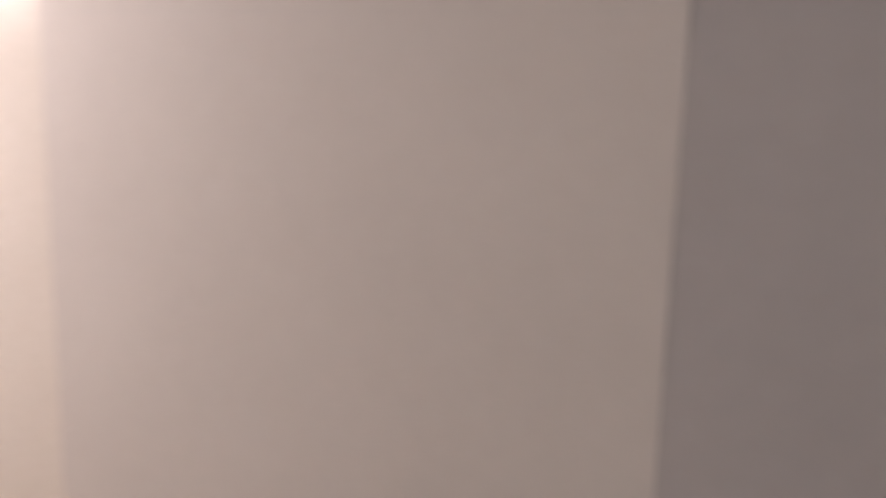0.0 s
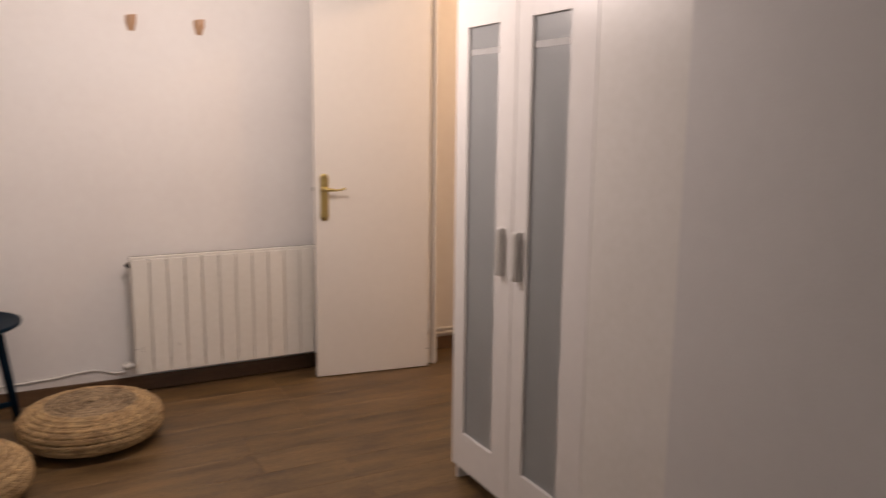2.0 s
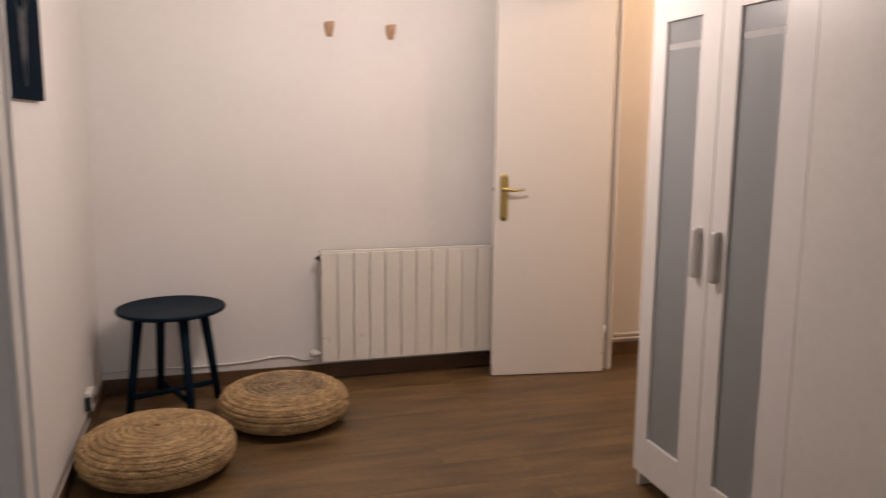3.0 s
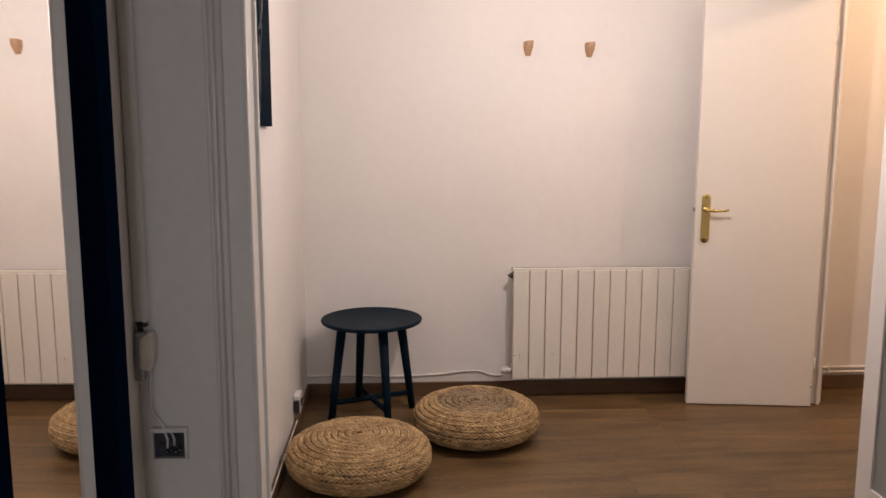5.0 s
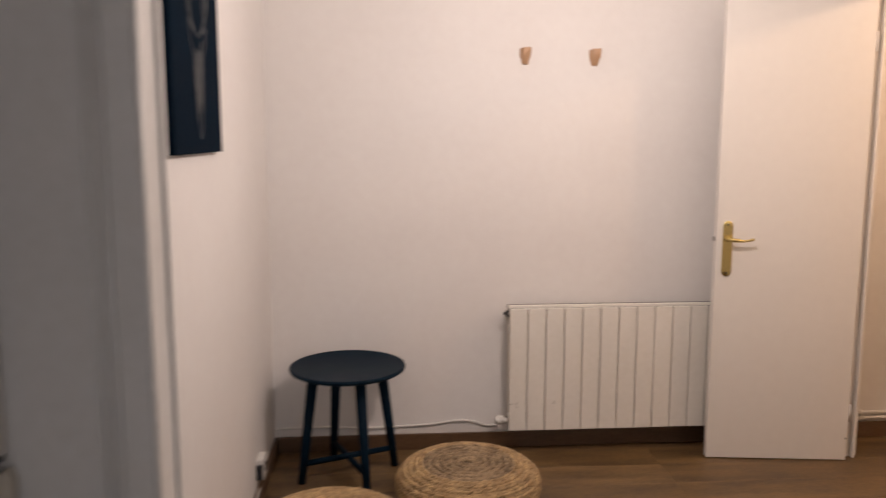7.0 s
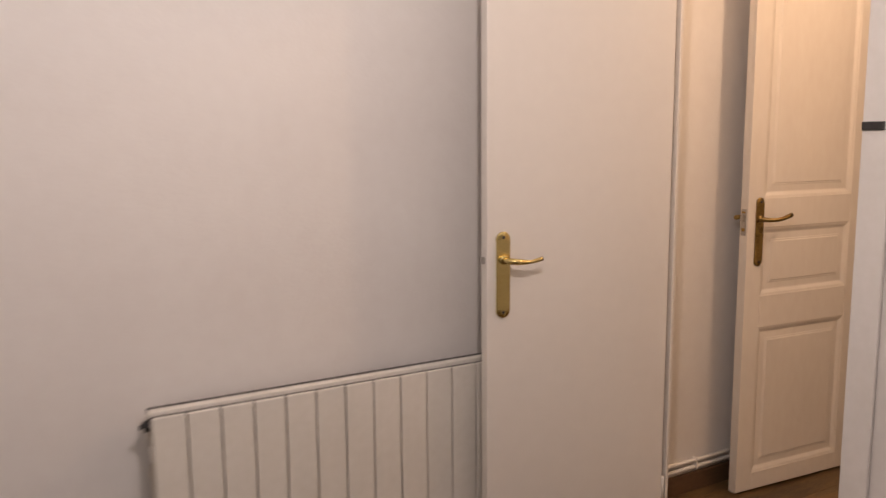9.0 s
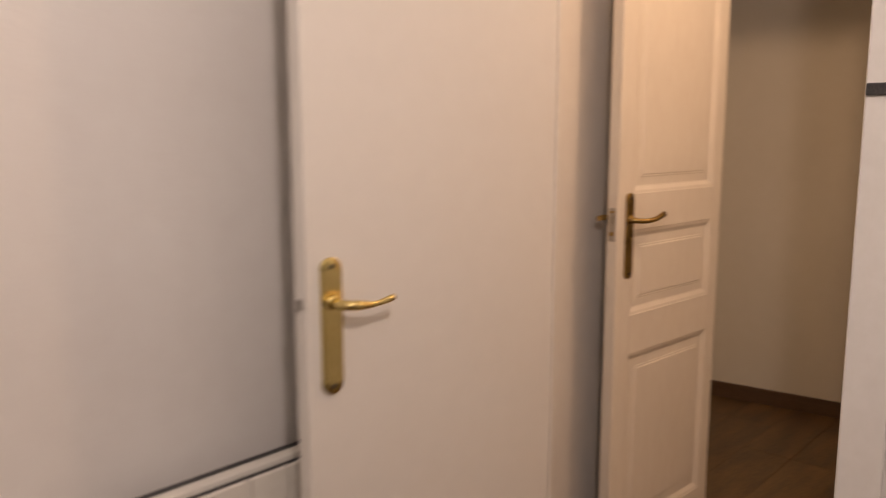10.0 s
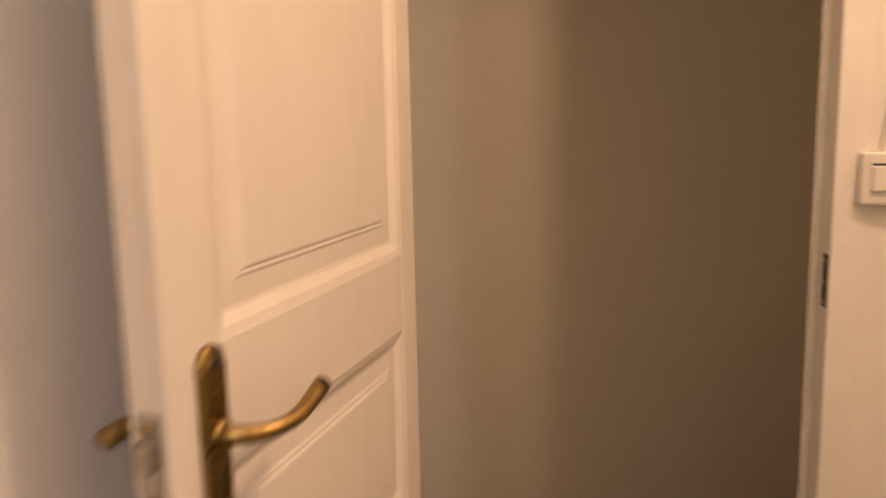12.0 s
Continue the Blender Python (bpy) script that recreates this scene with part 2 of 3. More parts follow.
structure("wall_east", box(2.040, 2.72, -3.975, -2.690, 0, CEIL), WALL_DIM, "white painted wall beside the wardrobe", "wall")
structure("wall_east_2", box(2.0412, 2.30, -5.20, -3.975, 0, CEIL), WALL_SHADED, "white painted wall set slightly back", "wall")
structure("wall_east_jamb", box(2.0408, 2.72, -2.690, -2.3500, 0, CEIL), TRIM, "white painted lining beside the wardrobe", "wall")
structure("wall_lintel_1", box(0.185, 2.0408, -2.40, -2.30, 2.08, CEIL), WALL, "white wall above the wide opening", "wall")
# unseen doorway and room, added so the cool fill stays off the east wall
structure("wall_south", joined(box(1.15, 2.72, -5.30, -5.20, 0, CEIL), box(-0.066, 1.15, -5.30, -5.20, 2.05, CEIL)), WALL, "unseen white wall whose doorway narrows the cool light", "wall")
structure("unseen_back_room", joined(box(-0.66, -0.56, -8.10, -5.30, 0, CEIL), box(1.90, 2.00, -8.10, -5.30, 0, CEIL), box(-0.56, 0.60, -8.10, -8.00, 0, CEIL), box(1.40, 1.90, -8.10, -8.00, 0, CEIL), box(0.60, 1.40, -8.10, -8.00, 0, 0.90), box(0.60, 1.40, -8.10, -8.00, 2.15, CEIL), box(-0.56, -0.066, -5.40, -5.30, 0, CEIL)), DARK_WALL, "unseen walls of a room added behind", "wall")
win = tagged(thing("unseen_window", pose(0, 0, 0), "unseen white framed window added around the cool fill light", "window"), kind="structure")
for x0, x1, z0, z1 in ((0.60, 0.65, 0.90, 2.15), (1.35, 1.40, 0.90, 2.15), (0.65, 1.35, 0.90, 0.95), (0.65, 1.35, 2.10, 2.15)):
    part("window_frame", box(x0, x1, -8.07, -8.02, z0, z1, 0.002), TRIM, win)
structure("unseen_back_floor", box(-0.66, 2.00, -8.10, -6.15, -0.06, 0.0), SKIRT, "brown wooden floor of the added unseen room", "floor")
structure("wall_partition_1", box(HX, HX + T1, -2.40, D1A - 0.045, 0, CEIL), WALL, "white partition wall behind the wardrobe", "wall")
structure("wall_partition_2", box(HX, HX + T1, D1B + 0.035, 0.0, 0, CEIL), WALL, "short white stub of wall beside the doorway", "wall")
structure("wall_partition_3", box(HX, HX + T1, D1A - 0.045, D1B + 0.035, 2.09, CEIL), WALL, "white wall above the first doorway", "wall")
structure("wall_corridor_south", box(HX + T1, 5.25, -2.55, -2.40, 0, CEIL), WALL, "plain white corridor end wall", "wall")
M2 = pose(3.845, -0.765, 0, 0, 0, 4) @ pose(-PX2, 0.765, 0)   # this partition stands a little askew
structure("wall_partition_4", turned(box(PX2, PX2 + T2, -2.60, D2A - 0.04, 0, CEIL), M2), WALL, "white wall with the light switch", "wall")
structure("wall_partition_5", turned(box(PX2, PX2 + T2, D2B + 0.03, 0.10, 0, CEIL), M2), WALL, "short white stub of wall behind the panelled door", "wall")
structure("wall_partition_6", turned(box(PX2, PX2 + T2, D2A - 0.04, D2B + 0.03, 2.09, CEIL), M2), WALL, "white wall above the second doorway", "wall")
# unseen side walls, set close in so they bounce light onto the far wall
structure("wall_room_south", box(PX2 + 0.16, 5.15, -1.50, -1.19, 0, CEIL), DARK_WALL, "unseen cream wall bouncing light into the unlit room", "wall")
structure("wall_room_north", box(PX2 + 0.10, 5.25, 0.50, 0.85, 0, CEIL), DARK_WALL, "cream wall of the unlit room", "wall")
structure("wall_room_west", box(PX2, PX2 + 0.10, 0.15, 0.50, 0, CEIL), DARK_WALL, "cream wall of the unlit room beside the door", "wall")
far = box(0, 0.12, -1.75, 1.75, 0, CEIL)
structure("wall_room_east", turned(far, pose(4.95, -0.55, 0, 0, 0, 7.0)), DARK_WALL, "cream far wall of the unlit room", "wall")
structure("ceiling", box(-0.70, 5.25, -8.15, 1.35, CEIL, CEIL + 0.1), CEILING, "white painted flat ceiling", "ceiling")
floor = structure("floor", box(-0.20, 5.25, -6.15, 1.35, -0.06, -0.012), GROUT, "brown oak laminate plank floor", "floor")


# ---- doorways ----
def door_frame(name, m, x0, x1, a, b, label):
    fr = tagged(thing(name, m, label, "door frame"), kind="structure")
    part("hinge_jamb", box(x0, x1, b, b + 0.035, 0, 2.055, 0.003), TRIM, fr)
    part("strike_jamb", box(x0, x1, a - 0.045, a, 0, 2.055, 0.003), TRIM, fr)
    part("head", box(x0, x1, a - 0.045, b + 0.035, 2.055, 2.09, 0.003), TRIM, fr)
    part("door_stop", box(x0 + 0.046, x0 + 0.058, a, a + 0.012, 0, 2.055, 0.002), TRIM, fr)
    part("door_stop", box(x0 + 0.046, x0 + 0.058, b - 0.020, b, 0, 2.055, 0.002), TRIM, fr)
    return fr


frame_1 = door_frame("door_frame_1", pose(0, 0, 0), HX - 0.004, HX + T1 + 0.004, D1A, D1B, "white painted timber frame of the first doorway")
part("casing", box(HX - 0.016, HX - 0.004, D1A - 0.075, D1A - 0.004, 0, 2.12, 0.003), TRIM, frame_1)
part("bolt_keep", box(HX - 0.022, HX - 0.016, D1A - 0.060, D1A - 0.006, 1.352, 1.372, 0.002), DARK_IRON, frame_1, "dark worn iron bolt keep")
part("casing", box(HX + T1 + 0.004, HX + T1 + 0.014, D1B + 0.006, D1B + 0.055, 0, 2.12, 0.003), TRIM, frame_1)
frame_2 = door_frame("door_frame_2", M2, PX2 - 0.004, PX2 + T2 + 0.004, D2A, D2B, "white painted timber frame of the second doorway")
part("hinge_block", box(PX2 - 0.085, PX2 - 0.004, D2B, D2B + 0.035, 0, 2.055, 0.003), TRIM, frame_2)
part("strike_plate", box(PX2 + 0.002, PX2 + 0.020, D2A - 0.001, D2A + 0.002, 1.012, 1.092, 0.001), DARK_IRON, frame_2, "dark steel strike plate")
for z in (1.020, 1.050, 1.082):
    part("strike_screw", box(PX2 + 0.006, PX2 + 0.014, D2A + 0.0018, D2A + 0.0032, z - 0.003, z + 0.003, 0.0008), STEEL, frame_2)


def lever_set(parent, x, z0, z1, spindle, mat, width, reach, curl):
    plate = joined(box(x - width / 2, x + width / 2, -0.007, 0.0, z0 + width / 2, z1 - width / 2, 0.002),
                   turned(lathe([(0, 0), (width / 2, 0), (width / 2, 0.005), (width / 2 - 0.002, 0.0068), (0, 0.0068)], sides=24), pose(x, 0, z1 - width / 2, 90)),
                   turned(lathe([(0, 0), (width / 2, 0), (width / 2, 0.005), (width / 2 - 0.002, 0.0068), (0, 0.0068)], sides=24), pose(x, 0, z0 + width / 2, 90)))
    plate_ob = part("handle_plate", plate, mat, parent)
    for z in (z0 + 0.016, z1 - 0.016):
        part("screw", turned(lathe([(0, 0), (0.0045, 0), (0.004, 0.0015), (0, 0.002)], sides=12), pose(x, -0.007, z, 90)), DARK_IRON, plate_ob)
    pts = [(x, -0.006, spindle), (x, -0.030, spindle), (x + 0.004, -0.046, spindle), (x + 0.018, -0.054, spindle - 0.001)]
    for i in range(1, 8):
        k = i / 7
        pts.append((x + 0.018 + reach * k, -0.054 + 0.004 * math.sin(k * 3), spindle - 0.006 * math.sin(k * math.pi * 0.9) + curl * k * k))
    rad = [0.010, 0.009, 0.009, 0.0088] + [0.0085 - 0.0012 * k for k in range(4)] + [0.0056, 0.0062, 0.0058]
    if curl > 0.01:   # swan-necked lever, one continuous sweep from the rose to the tip
        pts, rad = [], []
        for i in range(13):
            k = i / 12
            pts.append((x + (0.018 + reach) * k ** 1.5, -0.006 - 0.047 * math.sin(min(1.0, k * 1.35) * math.pi / 2), spindle - 0.006 * math.sin(k * math.pi * 0.9) + curl * k ** 2.2))
            rad.append(0.0092 - 0.0016 * math.sin(k * math.pi) - 0.0006 * k)
    part("lever", tube(pts, rad, 14), mat, parent)
    part("rose", turned(lathe([(0, 0), (0.014, 0), (0.013, 0.006), (0.0105, 0.009), (0, 0.009)], sides=20), pose(x, -0.006, spindle, 90)), mat, parent)


# flush door, standing open over the end of the radiator
W1 = 0.625
door_1 = thing("flush_door", pose(2.569, -0.285, 0, 0, 0, -7.2), "white flush door standing open in front of the radiator", "door")
leaf_1 = part("leaf", box(-W1 + 0.006, 0, 0, 0.038, 0.004, 2.045, 0.002), DOOR_PAINT, door_1)
lever_set(door_1, -W1 + 0.054, 0.838, 1.082, 1.004, BRASS, 0.042, 0.080, 0.006)
part("latch", box(-W1 - 0.004, -W1 + 0.008, 0.013, 0.025, 0.992, 1.012, 0.002), STEEL, door_1)
for z in (0.22, 1.84):
    part("hinge", tube([(0.006, 0.004, z - 0.04), (0.006, 0.004, z + 0.04)], 0.0045, 10), TRIM, door_1)


part("plug_cap", turned(lathe([(0, 0), (0.004, 0), (0.003, 0.001), (0, 0.001)], sides=10), pose(-0.006, 0.0, 0.105, 90)), DARK_IRON, door_1)


# panelled door, standing open in the corridor
def panelled_leaf(parent, w):
    body = part("leaf", box(-w, 0, 0.010, 0.026, 0.012, 2.045), PANEL_PAINT, parent)
    sl, sr = 0.076, 0.058
    rails = ((0.012, 0.080), (0.640, 0.760), (1.010, 1.118), (1.950, 2.045))
    for y0, y1 in ((0.0, 0.0102), (0.0258, 0.035)):
        part("stile", box(-w, -w + sl, y0, y1, 0.012, 2.045, 0.002), PANEL_PAINT, body)
        part("stile", box(-sr, 0, y0, y1, 0.012, 2.045, 0.002), PANEL_PAINT, body)
        for z0, z1 in rails:
            part("rail", box(-w + sl, -sr, y0, y1, z0, z1, 0.002), PANEL_PAINT, body)
    for (_, z0), (z1, _) in zip(rails, rails[1:]):
        x0, x1 = -w + sl, -sr
        # moulding slope round the field, then the raised field
        bm = bmesh.new()
        loops = []
        for inset, y in ((0.0, 0.001), (0.008, 0.0030), (0.018, 0.0085), (0.022, 0.0095), (0.044, 0.0085), (0.0475, 0.0070), (0.0505, 0.0074), (0.0535, 0.0056), (0.0560, 0.0053)):
            loops.append([bm.verts.new(p) for p in ((x0 + inset, y, z0 + inset), (x1 - inset, y, z0 + inset), (x1 - inset, y, z1 - inset), (x0 + inset, y, z1 - inset))])
        for a, b in zip(loops, loops[1:]):
            for k in range(4):
                bm.faces.new((a[k], a[(k + 1) % 4], b[(k + 1) % 4], b[k]))
        bm.faces.new(loops[-1])
        bmesh.ops.recalc_face_normals(bm, faces=bm.faces[:])
        part("door_panel", bm, PANEL_PAINT, body)
    return body


W2 = 0.590
door_2 = thing("panelled_door", pose(3.700, -0.172, 0, 0, 0, -4.2), "cream three-panel wooden door standing open against the wall", "door")
panelled_leaf(door_2, W2)
lever_set(door_2, -W2 + 0.055, 0.872, 1.121, 1.045, OLD_BRASS, 0.036, 0.084, 0.015)
part("latch_plate", box(-W2 - 0.003, -W2 + 0.001, 0.007, 0.028, 0.985, 1.080, 0.001), STEEL, door_2, "worn steel latch plate")
for z0, z1 in ((1.000, 1.012), (1.066, 1.072)):
    part("latch_slot", box(-W2 - 0.0042, -W2 - 0.0025, 0.010, 0.024, z0, z1, 0.0004), OLD_BRASS, door_2)
part("latch", box(-W2 - 0.014, -W2 - 0.002, 0.010, 0.024, 1.035, 1.060, 0.002), STEEL, door_2)
part("rear_lever", tube([(-W2 + 0.055, 0.034, 1.045), (-W2 + 0.055, 0.070, 1.045), (-W2 + 0.050, 0.080, 1.045), (-W2 + 0.040, 0.083, 1.044), (-W2 + 0.026, 0.083, 1.043)], 0.0085, 12), OLD_BRASS, door_2)
for z in (0.24, 1.84):
    part("hinge", tube([(0.001, 0.029, z - 0.045), (0.001, 0.029, z + 0.045)], 0.005, 10), TRIM, door_2)


# ---- skirting, pipes and cables ----
def skirting(name, x0, x1, y0, y1, h=0.075):
    structure(name, box(x0, x1, y0, y1, 0, h, 0.003), SKIRT, "brown wooden skirting board along the wall", "skirting board")


skirting("baseboard_north", 0.014, HX - 0.002, -0.014, -0.001)
skirting("baseboard_west", 0.001, 0.014, -2.298, -0.001)
skirting("baseboard_corridor", HX + T1 + 0.020, 3.780, -0.014, -0.001)
structure("baseboard_corridor_2", turned(box(PX2 - 0.014, PX2 - 0.001, -2.30, D2A - 0.05, 0, 0.075, 0.003), M2), SKIRT, "brown wooden skirting board under the switch", "skirting board")
base_far = box(-0.014, -0.001, -1.75, 1.75, 0, 0.075, 0.003)
structure("baseboard_room", turned(base_far, pose(4.95, -0.55, 0, 0, 0, 7.0)), SKIRT, "brown wooden skirting board in the unlit room", "skirting board")

pipes = thing("heating_pipes", pose(0, 0, 0), "two white painted heating pipes above the skirting", "pipe")
for z in (0.098, 0.124):
    part("pipe", tube([(HX + T1 + 0.001, -0.016, z), (3.0, -0.016, z + 0.001), (3.78, -0.016, z)], 0.008, 10), TRIM, pipes)
for x in (2.80, 3.02, 3.45):
    part("pipe_clip", box(x - 0.006, x + 0.006, -0.026, 0.0, 0.088, 0.134, 0.002), TRIM, pipes)


def wire(name, points, radius, mat, label, category):
    curve = bpy.data.curves.new(name, "CURVE")
    curve.dimensions, curve.bevel_depth, curve.bevel_resolution, curve.resolution_u = "3D", radius, 2, 6
    s = curve.splines.new("BEZIER")
    s.bezier_points.add(len(points) - 1)
    for bp, p in zip(s.bezier_points, points):
        bp.co, bp.handle_left_type, bp.handle_right_type = p, "AUTO", "AUTO"
    curve.materials.append(mat)
    return tagged(new(name, curve), label, category)


wire("wall_cable", [(0.005, -0.004, 0.112), (0.20, -0.004, 0.116), (0.42, -0.005, 0.108), (0.60, -0.004, 0.112), (0.72, -0.004, 0.118), (0.84, -0.005, 0.132), (0.91, -0.004, 0.128), (0.97, -0.005, 0.108), (1.02, -0.006, 0.106)],
     0.0055, CABLE, "thin white cable painted over along the wall", "cable")
wire("side_cable", [(0.017, -2.28, 0.080), (0.017, -1.6, 0.081), (0.017, -1.0, 0.080), (0.017, -0.56, 0.082)], 0.0028, CABLE, "thin white cable resting on the skirting", "cable")


# ---- radiator ----
def radiator():
    rad = thing("radiator", pose(1.064, 0, 0), "white enamelled sectional radiator hung on the wall", "radiator")
    pitch, n = 0.0829, 12
    for i in range(n):
        x = i * pitch
        z0, z1 = 0.118, 0.693
        sec = joined(box(x + 0.0018, x + pitch - 0.0018, -0.118, -0.109, z0, z1 - 0.008, 0.0025),
                     box(x + 0.0003, x + pitch - 0.0003, -0.092, -0.066, z1 - 0.014, z1, 0.002), box(x + 0.0004, x + pitch - 0.0004, -0.046, -0.040, z1 - 0.080, z1 - 0.022, 0.001),
                     box(x + 0.0004, x + 0.005, -0.112, -0.088, z1 - 0.034, z1 - 0.026, 0.002), box(x + pitch - 0.005, x + pitch - 0.0004, -0.112, -0.088, z1 - 0.034, z1 - 0.026, 0.002),
                     box(x + pitch / 2 - 0.014, x + pitch / 2 + 0.014, -0.106, -0.040, z0 + 0.03, z1 - 0.09, 0.003),
                     box(x + 0.004, x + pitch - 0.004, -0.050, -0.038, z0 + 0.01, z1 - 0.07, 0.003),
                     tube([(x + 0.0005, -0.076, z1 - 0.110), (x + pitch - 0.0005, -0.076, z1 - 0.110)], 0.020, 12),
                     tube([(x + 0.0005, -0.076, z0 + 0.050), (x + pitch - 0.0005, -0.076, z0 + 0.050)], 0.020, 12))
        ob = part("section", sec, ENAMEL, rad)
        # dark strips in place of the shade inside the front and rear slots
        part("slot", joined(box(x + 0.0002, x + pitch - 0.0002, -0.108, -0.0925, z1 - 0.016, z1 - 0.011), box(x + 0.0002, x + pitch - 0.0002, -0.0655, -0.047, z1 - 0.012, z1 - 0.0015)), DARK_IRON, ob, "dark strip standing in for shade in the gap")
    part("air_vent", tube([(-0.022, -0.076, 0.655), (-0.012, -0.076, 0.655), (-0.011, -0.076, 0.655), (0.001, -0.076, 0.655)], [0.006, 0.006, 0.014, 0.015], 12), DARK_IRON, rad, "dark air vent key")
    part("valve", joined(tube([(0.001, -0.076, 0.155), (-0.030, -0.076, 0.155)], 0.013, 12), tube([(-0.030, -0.076, 0.140), (-0.030, -0.076, 0.175)], 0.014, 12),
                         tube([(-0.030, -0.076, 0.155), (-0.055, -0.076, 0.155)], [0.017, 0.015], 12)), PLASTIC, rad, "white radiator valve")
    part("feed_pipe", tube([(-0.030, -0.070, 0.150), (-0.030, -0.03, 0.146), (-0.030, 0.0, 0.146)], 0.008, 10), TRIM, rad)
    for x, z, w, h in ((0.034, 0.240, 0.003, 0.012), (0.036, 0.228, 0.004, 0.005), (0.004, 0.243, 0.010, 0.003), (0.200, 0.243, 0.012, 0.002), (0.207, 0.248, 0.002, 0.008)):
        part("chip", box(x, x + w, -0.1192, -0.1178, z, z + h), MARK, rad, "small chip in the enamel")
    for x in (0.20, 0.80):
        part("bracket", box(x - 0.012, x + 0.012, -0.040, 0.0, 0.60, 0.64, 0.002), ENAMEL, rad)


radiator()


# ---- coat hooks ----
def coat_hook(x, z):
    hook = thing("coat_hook", pose(x, 0, z), "small faceted wall hook of pale oiled wood", "coat hook", "coat hooks on the wall")
    bm = bmesh.new()
    back = [bm.verts.new(p) for p in ((-0.024, 0, 0.030), (0.024, 0, 0.030), (0.024, 0, 0.0), (0.013, 0, -0.038), (-0.013, 0, -0.038), (-0.024, 0, 0.0))]
    front = [bm.verts.new(p) for p in ((-0.012, -0.030, 0.034), (0.022, -0.036, 0.036), (0.020, -0.032, 0.0), (0.011, -0.012, -0.036), (-0.006, -0.010, -0.036), (-0.010, -0.026, 0.0))]
    bm.faces.new(front)
    bm.faces.new(back[::-1])
    for k in range(6):
        bm.faces.new((back[k], back[(k + 1) % 6], front[(k + 1) % 6], front[k]))
    bmesh.ops.recalc_face_normals(bm, faces=bm.faces[:])
    bmesh.ops.bevel(bm, geom=bm.edges[:], offset=0.0015, segments=1, affect="EDGES")
    part("peg", bm, HOOK_WOOD, hook)
    return hook


coat_hook(1.137, 1.797)
coat_hook(1.448, 1.793)


# ---- side table ----
def side_table(cx, cy, rz):
    tab = thing("side_table", pose(cx, cy, 0, 0, 0, rz), "round blue-black lacquered side table in the corner", "side table")
    h, r = 0.487, 0.245
    part("tabletop", lathe([(0, h - 0.020), (r - 0.012, h - 0.020), (r - 0.003, h - 0.015), (r, h - 0.007), (r - 0.002, h - 0.002), (r - 0.008, h), (r - 0.012, h - 0.0015), (0, h - 0.0015)], sides=72), BLUE_BLACK, tab)
    feet, tops = [], []
    for k in range(4):
        a = math.pi / 2 * k
        feet.append(Vector((0.212 * math.cos(a), 0.212 * math.sin(a), 0)))
        tops.append(Vector((0.150 * math.cos(a), 0.150 * math.sin(a), h - 0.020)))
        leg = tube([feet[-1], feet[-1] + Vector((0, 0, 0.001)), tops[-1]], [0.0150, 0.0165, 0.0235], 16)
        part("leg", leg, BLUE_BLACK, tab)
    for a, b in ((0, 2), (1, 3)):
        k = 0.16 + 0.02 * (a == 0)
        part("stretcher", tube([feet[a].lerp(tops[a], k), feet[b].lerp(tops[b], k)], 0.0125, 12), BLUE_BLACK, tab)
        part("apron", tube([tops[a] - Vector((0, 0, 0.010)), tops[b] - Vector((0, 0, 0.010))], 0.010, 8), BLUE_BLACK, tab)


side_table(0.350, -0.262, 22)


